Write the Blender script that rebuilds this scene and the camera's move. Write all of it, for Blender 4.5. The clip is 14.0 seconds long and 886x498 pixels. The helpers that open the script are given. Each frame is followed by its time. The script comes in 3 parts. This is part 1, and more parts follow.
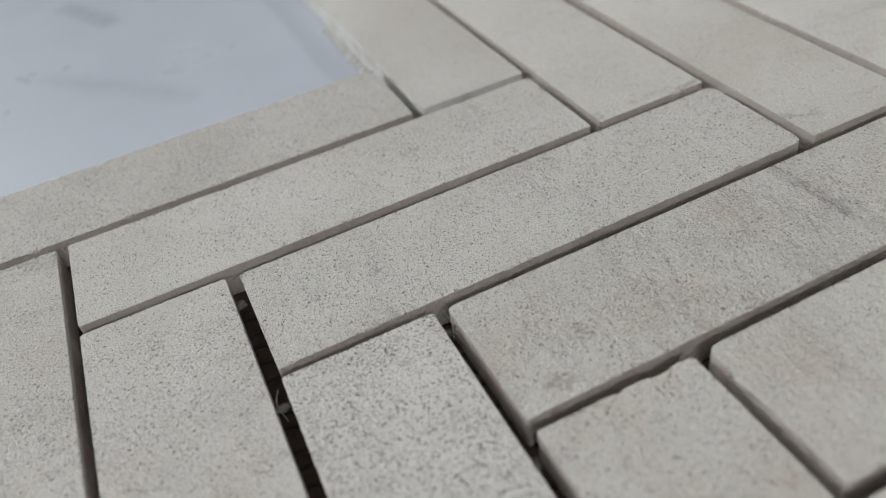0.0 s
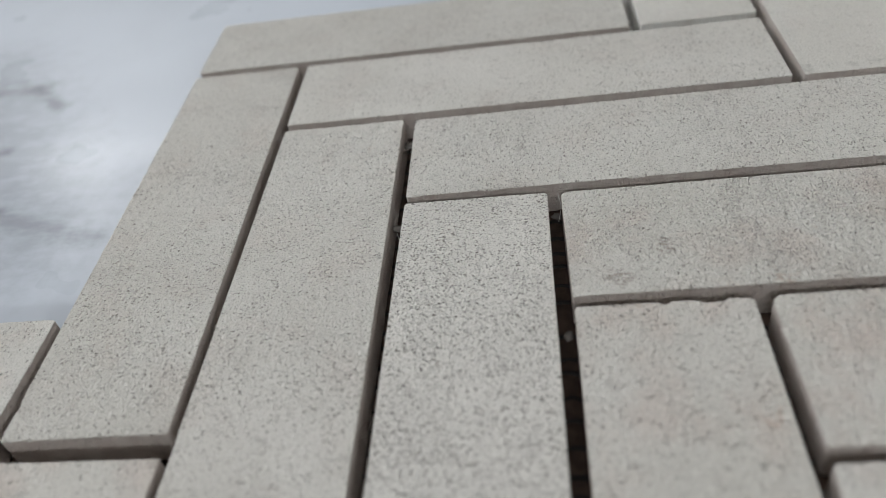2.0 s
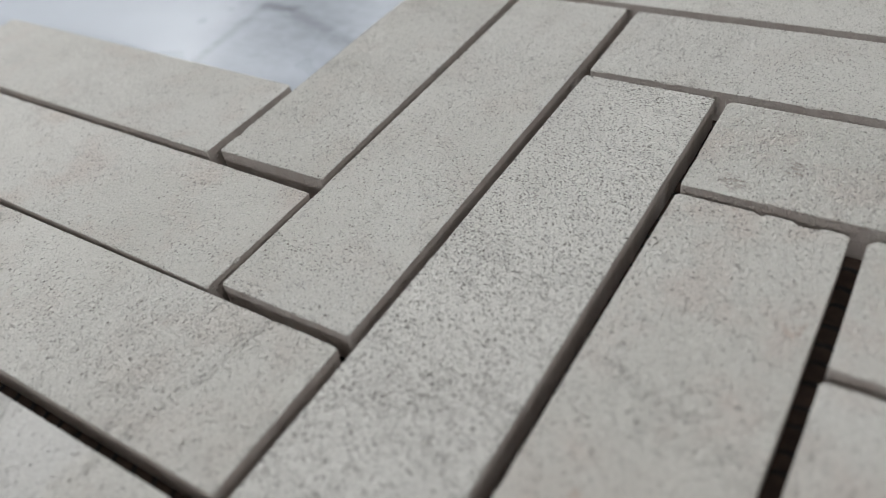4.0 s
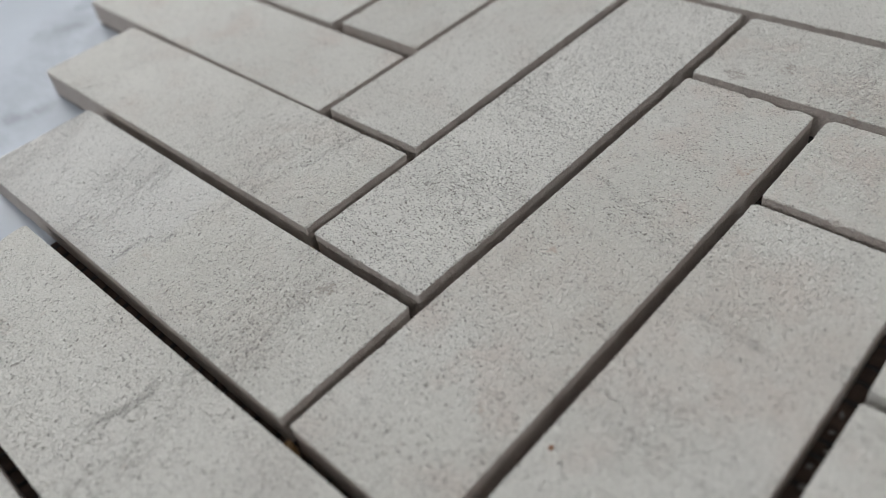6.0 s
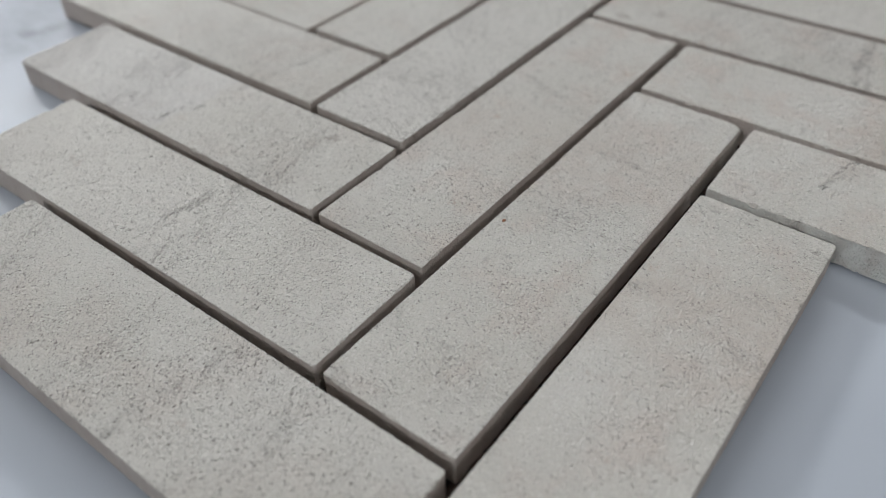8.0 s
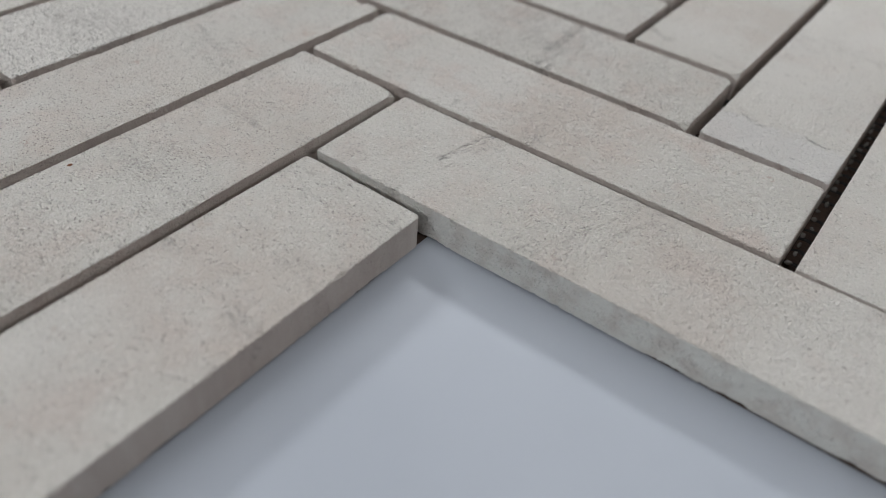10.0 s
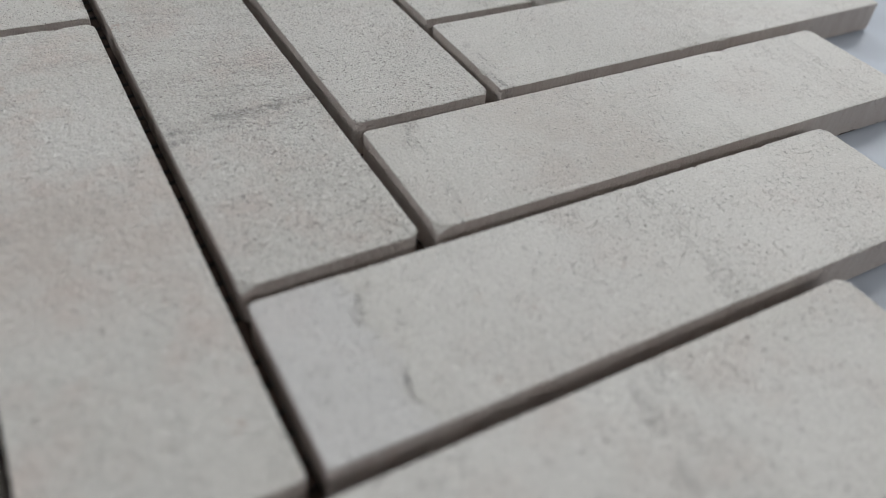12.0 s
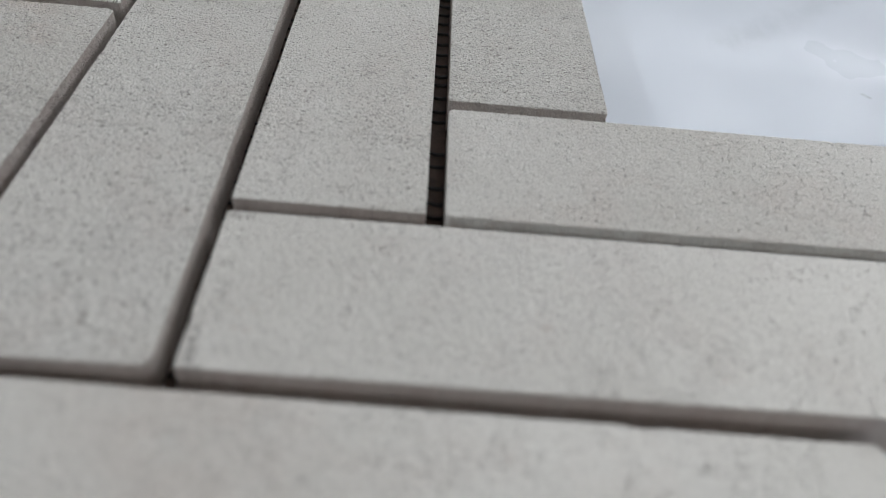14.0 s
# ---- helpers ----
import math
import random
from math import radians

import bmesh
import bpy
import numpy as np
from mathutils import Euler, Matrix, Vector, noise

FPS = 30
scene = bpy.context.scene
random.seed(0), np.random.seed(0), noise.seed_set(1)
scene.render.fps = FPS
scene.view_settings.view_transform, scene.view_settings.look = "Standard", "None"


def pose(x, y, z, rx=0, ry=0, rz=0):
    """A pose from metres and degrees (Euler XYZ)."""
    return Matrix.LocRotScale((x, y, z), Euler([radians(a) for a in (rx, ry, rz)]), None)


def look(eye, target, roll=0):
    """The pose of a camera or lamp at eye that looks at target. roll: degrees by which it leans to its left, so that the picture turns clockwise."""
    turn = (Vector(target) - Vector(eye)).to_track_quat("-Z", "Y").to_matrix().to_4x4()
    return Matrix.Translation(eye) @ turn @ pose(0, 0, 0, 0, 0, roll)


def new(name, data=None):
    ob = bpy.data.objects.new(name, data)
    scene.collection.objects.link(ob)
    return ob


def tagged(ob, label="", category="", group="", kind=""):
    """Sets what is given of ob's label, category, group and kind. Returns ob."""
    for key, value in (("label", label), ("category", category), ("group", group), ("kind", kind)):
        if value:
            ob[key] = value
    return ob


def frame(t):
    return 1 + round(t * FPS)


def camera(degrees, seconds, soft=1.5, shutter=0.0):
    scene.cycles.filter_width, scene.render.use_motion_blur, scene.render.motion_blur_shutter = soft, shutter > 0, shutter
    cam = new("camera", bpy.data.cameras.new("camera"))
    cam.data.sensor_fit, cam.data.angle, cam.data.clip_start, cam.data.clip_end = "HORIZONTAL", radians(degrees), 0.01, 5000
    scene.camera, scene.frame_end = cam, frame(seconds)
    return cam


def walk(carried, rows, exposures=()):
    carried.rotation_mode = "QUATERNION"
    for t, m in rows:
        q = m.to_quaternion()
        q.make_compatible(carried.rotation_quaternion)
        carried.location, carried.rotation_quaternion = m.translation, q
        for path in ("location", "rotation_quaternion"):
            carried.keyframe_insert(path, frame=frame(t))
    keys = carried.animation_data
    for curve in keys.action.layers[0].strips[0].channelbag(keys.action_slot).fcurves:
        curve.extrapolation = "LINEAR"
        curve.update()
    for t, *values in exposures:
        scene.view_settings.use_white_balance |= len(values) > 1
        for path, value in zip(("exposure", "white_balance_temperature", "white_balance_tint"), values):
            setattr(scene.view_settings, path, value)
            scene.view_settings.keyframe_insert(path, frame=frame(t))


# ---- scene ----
# Lengths of the path are in tile steps: one tile's width and one joint.
STEP = 0.027
TABLE = 0.75
MESH = 0.0005
THICK = 0.0061
TOP = TABLE + MESH + THICK


def spot(p):
    """A place given in tile steps over the tiles' upper face, in metres."""
    return Vector((p[0] * STEP, p[1] * STEP, TOP + p[2] * STEP))


# ---- camera ----
cam = camera(59.49, 14.0, soft=0.85)
cam.data.dof.use_dof = True
cam.data.dof.focus_distance = 0.131
cam.data.dof.aperture_fstop = 13.5
PATH = [
    (0, (0.0818, -0.0829, 3.1253), (0.5606, 1.3670, 1.8336), -10.37),
    (0.5, (0.1712, -0.2674, 3.0872), (0.4765, 1.2297, 1.7967), -10.18),
    (1, (0.3243, -0.3568, 2.9768), (0.4450, 1.1589, 1.6776), -10.22),
    (1.5, (0.5337, -0.6094, 2.9884), (0.4597, 0.9057, 1.6850), -10.56),
    (2, (0.9087, -0.9341, 3.0454), (0.6517, 0.5482, 1.7276), -10.73),
    (2.5, (1.2454, -1.1351, 2.9825), (0.7907, 0.2949, 1.6602), -11.24),
    (3, (1.6642, -1.2857, 2.9422), (1.0358, 0.0728, 1.6157), -11.13),
    (3.5, (1.8560, -1.4563, 2.9142), (1.0709, -0.1869, 1.5829), -10.71),
    (3.7, (1.9464, -1.4536, 2.9072), (1.0947, -0.2384, 1.5664), -10.81),
    (5.8, (3.1368, -2.4395, 2.9710), (2.0222, -1.4482, 1.6387), -9.37),
    (6, (3.3511, -2.5633, 3.1043), (2.2348, -1.6100, 1.7460), -10.14),
    (6.5, (3.6927, -3.1943, 3.1564), (2.5908, -2.2219, 1.7998), -9.00),
    (7, (4.0175, -3.7171, 3.3042), (2.9310, -2.7288, 1.9467), -7.94),
    (7.2, (4.1193, -4.0443, 3.3500), (3.0481, -3.0274, 2.0015), -7.15),
    (9.3, (4.5829, -4.5960, 3.1644), (3.8543, -3.2957, 1.8308), 5.30),
    (9.5, (5.0025, -4.0221, 3.0863), (4.2562, -2.7344, 1.7504), 5.34),
    (10, (6.0365, -2.9089, 2.8447), (5.2087, -1.6482, 1.5311), 5.61),
    (10.5, (6.6783, -1.7410, 2.7566), (5.7552, -0.5529, 1.4388), 6.30),
    (11, (7.1024, -0.6437, 2.7270), (6.0878, 0.4546, 1.3987), 7.32),
    (11.2, (7.1753, -0.2253, 2.6976), (6.1194, 0.8225, 1.3607), 7.34),
    (11.5, (7.2703, 0.4727, 2.6386), (6.1421, 1.4334, 1.2954), 7.32),
    (12, (7.1943, 1.4919, 2.5261), (5.9607, 2.3018, 1.1762), 6.49),
    (12.5, (6.9661, 2.4930, 2.4664), (5.6433, 3.1081, 1.0983), 5.41),
    (13, (6.6187, 3.4817, 2.4734), (5.2257, 3.9187, 1.1065), 5.22),
    (13.5, (6.1758, 4.4333, 2.4736), (4.7321, 4.6711, 1.1100), 5.00),
    (14, (5.5245, 4.9332, 2.4068), (4.0701, 5.0071, 1.0359), 6.73),
]
EXPOSURES = [(0.0, 0.16, 6590, 10), (7.0, 0.14, 6510, 10), (9.5, 0.13, 6570, 12), (10.5, 0.16, 6530, 12), (12.0, 0.11, 6455, 11), (14.0, 0.06, 6390, 11)]
walk(cam, [(t, look(spot(eye), spot(target), roll)) for t, eye, target, roll in PATH], EXPOSURES)

# ---- light: soft light from four sides, through windows of an added, unseen room ----
world = bpy.data.worlds.new("overcast_sky")
scene.world = world
world.use_nodes = True
wn = world.node_tree.nodes
sky = wn.new("ShaderNodeTexSky")
sky.sky_type = "NISHITA"
sky.sun_disc = False
sky.sun_elevation = radians(45)
sky.sun_rotation = radians(90)
sky.dust_density = 4.0
wn["Background"].inputs["Strength"].default_value = 0.05
world.node_tree.links.new(sky.outputs[0], wn["Background"].inputs["Color"])

ROOM, HIGH = 2.3, 2.75
# each added wall's turn, the stretch of it that its window takes, sill, head, and its lamp's power, set by the shadows
WINDOWS = [
    ("wall_east", 0, -1.0, 1.0, 2.10, 2.44, 27.0),
    ("wall_north", 90, 0.5, 2.0, 2.20, 2.62, 63.0),
    ("wall_west", 180, -2.0, 0.0, 1.95, 2.47, 57.0),
    ("wall_south", 270, -0.8, 0.8, 2.10, 2.44, 45.0),
]
for name, turn, w0, w1, sill, head, power in WINDOWS:
    # lamp added in an assumed window, to light the tiles from this side
    lamp = bpy.data.lights.new("window_daylight", "AREA")
    lamp.shape, lamp.size, lamp.size_y = "RECTANGLE", w1 - w0, head - sill
    lamp.energy, lamp.color = power, (0.94, 0.97, 1.0)
    middle = Vector((ROOM + 0.15, (w0 + w1) / 2, (sill + head) / 2))
    new("window_daylight", lamp).matrix_world = pose(0, 0, 0, 0, 0, turn) @ look(middle, middle - Vector((1, 0, 0)))

# ---- materials ----


class Net:
    """Shorthand for building one node material."""

    def __init__(self, name):
        self.material = bpy.data.materials.new(name)
        self.material.use_nodes = True
        self.tree = self.material.node_tree
        self.nodes = self.tree.nodes
        self.shader = self.nodes["Principled BSDF"]
        self.place = self.nodes.new("ShaderNodeTexCoord").outputs["Object"]

    def wire(self, value, socket):
        if hasattr(value, "links"):
            self.tree.links.new(value, socket)
        elif isinstance(value, tuple) and len(value) == 3 and socket.type == "RGBA":
            socket.default_value = (*value, 1)
        else:
            socket.default_value = value

    def maths(self, kind, a, b=0.0, c=0.0, clamp=False):
        n = self.nodes.new("ShaderNodeMath")
        n.operation, n.use_clamp = kind, clamp
        for value, socket in zip((a, b, c), n.inputs):
            self.wire(value, socket)
        return n.outputs[0]

    def vector(self, kind, a, b=(0, 0, 0)):
        n = self.nodes.new("ShaderNodeVectorMath")
        n.operation = kind
        self.wire(a, n.inputs[0])
        self.wire(b, n.inputs[1])
        return n.outputs["Value"] if kind in ("LENGTH", "DOT_PRODUCT", "DISTANCE") else n.outputs[0]

    def noise(self, place, scale, detail=2.0, rough=0.5, warp=0.0):
        n = self.nodes.new("ShaderNodeTexNoise")
        self.wire(place, n.inputs["Vector"])
        n.inputs["Scale"].default_value, n.inputs["Detail"].default_value = scale, detail
        n.inputs["Roughness"].default_value, n.inputs["Distortion"].default_value = rough, warp
        return n.outputs["Fac"]

    def cells(self, place, scale, feature="F1"):
        n = self.nodes.new("ShaderNodeTexVoronoi")
        n.feature = feature
        self.wire(place, n.inputs["Vector"])
        n.inputs["Scale"].default_value = scale
        return n.outputs["Distance"], n.outputs["Color"]

    def span(self, value, a, b, c=0.0, d=1.0):
        n = self.nodes.new("ShaderNodeMapRange")
        n.interpolation_type = "SMOOTHSTEP"
        for v, socket in zip((value, a, b, c, d), n.inputs):
            self.wire(v, socket)
        return n.outputs[0]

    def mix(self, fac, a, b, kind="MIX"):
        n = self.nodes.new("ShaderNodeMix")
        n.data_type, n.blend_type = "RGBA", kind
        self.wire(fac, n.inputs["Factor"])
        self.wire(a, n.inputs[6])
        self.wire(b, n.inputs[7])
        return n.outputs[2]

    def told(self, name):
        """A number that the object carries."""
        n = self.nodes.new("ShaderNodeAttribute")
        n.attribute_type, n.attribute_name = "OBJECT", name
        return n.outputs["Fac"]

    def bump(self, height, distance, strength=1.0, normal=None):
        n = self.nodes.new("ShaderNodeBump")
        n.inputs["Strength"].default_value, n.inputs["Distance"].default_value = strength, distance
        self.wire(height, n.inputs["Height"])
        if normal is not None:
            self.wire(normal, n.inputs["Normal"])
        return n.outputs[0]

    def finish(self, color, rough, normal=None, **more):
        self.wire(color, self.shader.inputs["Base Color"])
        self.wire(rough, self.shader.inputs["Roughness"])
        if normal is not None:
            self.wire(normal, self.shader.inputs["Normal"])
        for key, value in more.items():
            self.wire(value, self.shader.inputs[key.replace("_", " ")])
        return self.material


def limestone(name, sawn=False):
    """Honed pale limestone: pores, bedding streaks, rusty and grey flecks. Each tile carries its own pore, streak and warmth values."""
    n = Net(name)
    info = n.nodes.new("ShaderNodeObjectInfo")
    shift = n.maths("MULTIPLY", info.outputs["Random"], 7.0)
    own = n.vector("ADD", n.place, shift)
    pore, streak, warm, bed = n.told("pore"), n.told("streak"), n.told("warm"), n.told("bed")

    # bedding direction: turned a little on every tile, then drawn out along it
    turn = n.nodes.new("ShaderNodeVectorRotate")
    turn.rotation_type = "Z_AXIS"
    n.wire(own, turn.inputs["Vector"])
    n.wire(bed, turn.inputs["Angle"])
    drawn = n.vector("MULTIPLY", turn.outputs[0], (1.0, 0.22, 1.0))
    drawn_far = n.vector("MULTIPLY", turn.outputs[0], (1.0, 0.12, 1.0))

    clouds = n.noise(own, 28.0, 3.0, 0.55)
    patches = n.noise(own, 75.0, 3.0, 0.6)
    color = n.mix(n.span(clouds, 0.3, 0.7), (0.580, 0.560, 0.510), (0.638, 0.620, 0.575))
    blush = n.maths("MULTIPLY", n.span(patches, 0.45, 0.72), n.maths("MULTIPLY_ADD", warm, 0.85, 0.05))
    color = n.mix(blush, color, (0.605, 0.525, 0.468))
    color = n.mix(n.told("pale"), color, (0.732, 0.710, 0.662))
    grain = n.noise(own, 2600.0, 3.0, 0.7)
    color = n.mix(n.span(grain, 0.46, 0.74, 0.0, 0.42), color, (0.36, 0.34, 0.31))
    color = n.mix(n.span(n.noise(own, 1900.0, 2.0, 0.6), 0.57, 0.70, 0.0, 0.5), color, (0.76, 0.74, 0.70))

    # a wide rosy patch across some tiles
    rosy = n.nodes.new("ShaderNodeSeparateXYZ")
    n.wire(n.place, rosy.inputs[0])
    away_x = n.maths("ABSOLUTE", n.maths("SUBTRACT", n.maths("MULTIPLY_ADD", n.noise(own, 90.0, 3.0, 0.6), 0.014, rosy.outputs["X"]), n.maths("ADD", n.told("flush_x"), 0.007)))
    rosy_at = n.maths("MULTIPLY", n.span(away_x, 0.003, 0.02, 1.0, 0.0), n.span(n.noise(own, 160.0, 4.0, 0.65), 0.3, 0.6, 0.3, 1.0))
    color = n.mix(n.maths("MULTIPLY", rosy_at, n.told("flush")), color, (0.50, 0.42, 0.362))

    # where bedding bands and the tile's one dark vein run
    band = n.noise(drawn_far, 62.0, 2.0, 0.5)
    lines = n.noise(drawn, 520.0, 3.0, 0.6, 0.4)
    bands = n.maths("MULTIPLY", n.span(band, 0.50, 0.68), streak)
    part = n.nodes.new("ShaderNodeSeparateXYZ")
    n.wire(n.place, part.inputs[0])
    wobble = n.maths("MULTIPLY_ADD", n.noise(own, 160.0, 4.0, 0.7), 0.010, -0.005)
    slope = n.maths("MULTIPLY", part.outputs["Y"], n.told("vein_slope"))
    off = n.maths("ABSOLUTE", n.maths("ADD", n.maths("SUBTRACT", n.maths("SUBTRACT", part.outputs["X"], n.told("vein_at")), slope), wobble))
    vein = n.maths("MULTIPLY", n.span(off, 0.0, n.told("vein_wide"), 1.0, 0.0), n.span(lines, 0.40, 0.58))
    vein = n.maths("MULTIPLY", vein, n.maths("MULTIPLY", n.told("vein"), n.span(n.noise(own, 90.0, 2.0, 0.5), 0.38, 0.6)))
    vein = n.maths("MULTIPLY", vein, n.span(n.noise(own, 1100.0, 2.0, 0.6), 0.3, 0.52))

    # pores: fine dark pits of uneven outline, denser where the stone is coarse
    coarse = n.maths("ADD", n.maths("MULTIPLY", n.noise(own, 75.0, 4.0, 0.7), 1.3), n.maths("MULTIPLY", n.noise(own, 330.0, 3.0, 0.6), 0.9))
    spread = n.maths("ADD", n.maths("MULTIPLY_ADD", pore, 0.40, 0.13), n.maths("MULTIPLY", n.maths("SUBTRACT", coarse, 1.11), 0.8))
    spread = n.maths("ADD", spread, n.maths("MULTIPLY_ADD", vein, 1.1, n.maths("MULTIPLY", bands, 0.3)))
    stretch = n.nodes.new("ShaderNodeTexNoise")
    n.wire(own, stretch.inputs["Vector"])
    stretch.inputs["Scale"].default_value = 1600.0
    ragged = n.vector("MULTIPLY", n.vector("SUBTRACT", stretch.outputs["Color"], (0.5, 0.5, 0.5)), (0.0007, 0.0007, 0.0))
    long = n.vector("ADD", n.vector("MULTIPLY", turn.outputs[0], (1.0, 0.72, 1.0)), ragged)
    flecks = None
    for scale, radius, share, depth in ((2350.0, 0.41, 0.9, 0.85), (1350.0, 0.27, 0.45, 1.0), (3900.0, 0.47, 1.25, 0.6)):
        far, chance = n.cells(long, scale)
        parts = n.nodes.new("ShaderNodeSeparateColor")
        n.wire(chance, parts.inputs[0])
        there = n.span(n.maths("SUBTRACT", n.maths("MULTIPLY", spread, share), parts.outputs[0]), -0.05, 0.1)
        size = n.maths("MULTIPLY_ADD", parts.outputs[1], radius * 0.7, radius * 0.5)
        pit = n.span(far, n.maths("MULTIPLY", size, 0.45), size, depth, 0.0)
        pit = n.maths("MULTIPLY", pit, there)
        flecks = pit if flecks is None else n.maths("MAXIMUM", flecks, pit)
    color = n.mix(n.maths("MULTIPLY", n.maths("MULTIPLY", flecks, n.told("ink")), 0.2 if sawn else 0.90), color, (0.19, 0.172, 0.152))

    # soft grey smudges, a millimetre or two across, and brownish ones
    if not sawn:
        smudge = n.maths("MULTIPLY", n.span(n.noise(long, 430.0, 3.0, 0.6), 0.60, 0.74), n.span(n.noise(own, 120.0, 2.0, 0.5), 0.40, 0.62))
        color = n.mix(n.maths("MULTIPLY", smudge, 0.45), color, (0.33, 0.315, 0.29))
        brown = n.maths("MULTIPLY", n.span(n.noise(own, 610.0, 3.0, 0.6), 0.63, 0.76), n.span(n.noise(own, 150.0, 2.0, 0.5), 0.45, 0.65))
        color = n.mix(n.maths("MULTIPLY", brown, 0.4), color, (0.40, 0.31, 0.26))

    # two stains at places of the tile's own
    axes = n.nodes.new("ShaderNodeSeparateXYZ")
    n.wire(n.place, axes.inputs[0])
    for spot_name in ("stain", "fade"):
        dx = n.maths("SUBTRACT", axes.outputs["X"], n.told(spot_name + "_x"))
        dy = n.maths("SUBTRACT", axes.outputs["Y"], n.told(spot_name + "_y"))
        far = n.maths("SQRT", n.maths("ADD", n.maths("MULTIPLY", dx, dx), n.maths("MULTIPLY", dy, dy)))
        far = n.maths("MULTIPLY_ADD", n.noise(own, 420.0, 3.0, 0.7), -0.008, n.maths("ADD", far, 0.004))
        blot = n.maths("MULTIPLY", n.span(far, 0.0007, 0.0022, 1.0, 0.0), n.span(n.noise(own, 1500.0, 2.0, 0.6), 0.36, 0.54))
        color = n.mix(n.maths("MULTIPLY", blot, n.told(spot_name)), color, (0.21, 0.16, 0.135))

    # bedding streaks in bands across the tile
    mark = n.maths("MULTIPLY", n.maths("MULTIPLY", n.span(lines, 0.47, 0.63), n.span(n.noise(own, 1300.0, 2.0, 0.6), 0.40, 0.58)), bands)
    color = n.mix(n.maths("MULTIPLY", mark, 0.62), color, (0.22, 0.20, 0.18))
    rust_at = n.maths("MULTIPLY", n.span(n.noise(own, 110.0, 3.0, 0.7), 0.64, 0.76), n.span(n.noise(own, 900.0, 2.0, 0.6), 0.45, 0.62))
    color = n.mix(n.maths("MULTIPLY", rust_at, n.maths("MULTIPLY_ADD", warm, 0.45, 0.1)), color, (0.36, 0.22, 0.15))

    color = n.mix(n.maths("MULTIPLY", vein, n.span(n.noise(drawn, 1900.0, 2.0, 0.6), 0.40, 0.58, 0.25, 1.0)), color, (0.17, 0.16, 0.15))

    # a paler end, broken off by the vein
    side = n.maths("MULTIPLY", n.span(n.maths("ADD", n.maths("SUBTRACT", part.outputs["X"], n.told("vein_at")), wobble), -0.002, 0.0015, 1.0, 0.0), n.told("pale_end"))
    color = n.mix(n.maths("MULTIPLY", side, 0.3), color, (0.60, 0.60, 0.615))

    # the free end of some tiles is rubbed smoother than the rest
    smooth = n.maths("MULTIPLY", n.told("polish"), n.span(n.maths("MULTIPLY", n.maths("MULTIPLY_ADD", n.noise(own, 60.0, 2.0, 0.5), 0.03, n.maths("SUBTRACT", axes.outputs["X"], 0.015)), n.told("polish_way")), -0.03, 0.035, 0.15, 1.0), clamp=True)
    rough_part = n.maths("SUBTRACT", 1.0, n.maths("MULTIPLY", smooth, 0.75))
    height = n.maths("MULTIPLY_ADD", n.noise(own, 2900.0, 2.0, 0.55), 0.75, n.maths("MULTIPLY", n.noise(own, 1300.0, 4.0, 0.7), 0.75))
    lumps = n.maths("MULTIPLY", n.noise(own, 780.0, 3.0, 0.55), n.told("lumpy"))
    height = n.maths("MULTIPLY", n.maths("ADD", height, lumps), rough_part)
    height = n.maths("SUBTRACT", height, n.maths("MULTIPLY", flecks, 0.9))
    height = n.maths("SUBTRACT", height, n.maths("MULTIPLY", n.maths("MAXIMUM", mark, vein), 1.1))
    if sawn:
        saw = n.noise(n.vector("MULTIPLY", n.place, (1.0, 1.0, 0.15)), 420.0, 3.0, 0.6)
        color = n.mix(n.span(saw, 0.3, 0.75, 0.6, 0.9), color, (0.45, 0.385, 0.35))
        color = n.mix(n.maths("MULTIPLY", n.told("smear"), n.span(n.noise(own, 260.0, 3.0, 0.6), 0.3, 0.6, 0.5, 1.0)), color, (0.70, 0.71, 0.67))
        height = n.maths("ADD", height, saw)
    normal = n.bump(height, 0.00052, 1.0)
    gloss = n.maths("MULTIPLY_ADD", smooth, -0.08, n.span(clouds, 0.3, 0.7, 0.60, 0.74))
    return n.finish(color, gloss, normal, Specular_IOR_Level=n.maths("MULTIPLY_ADD", smooth, 0.03, 0.35))


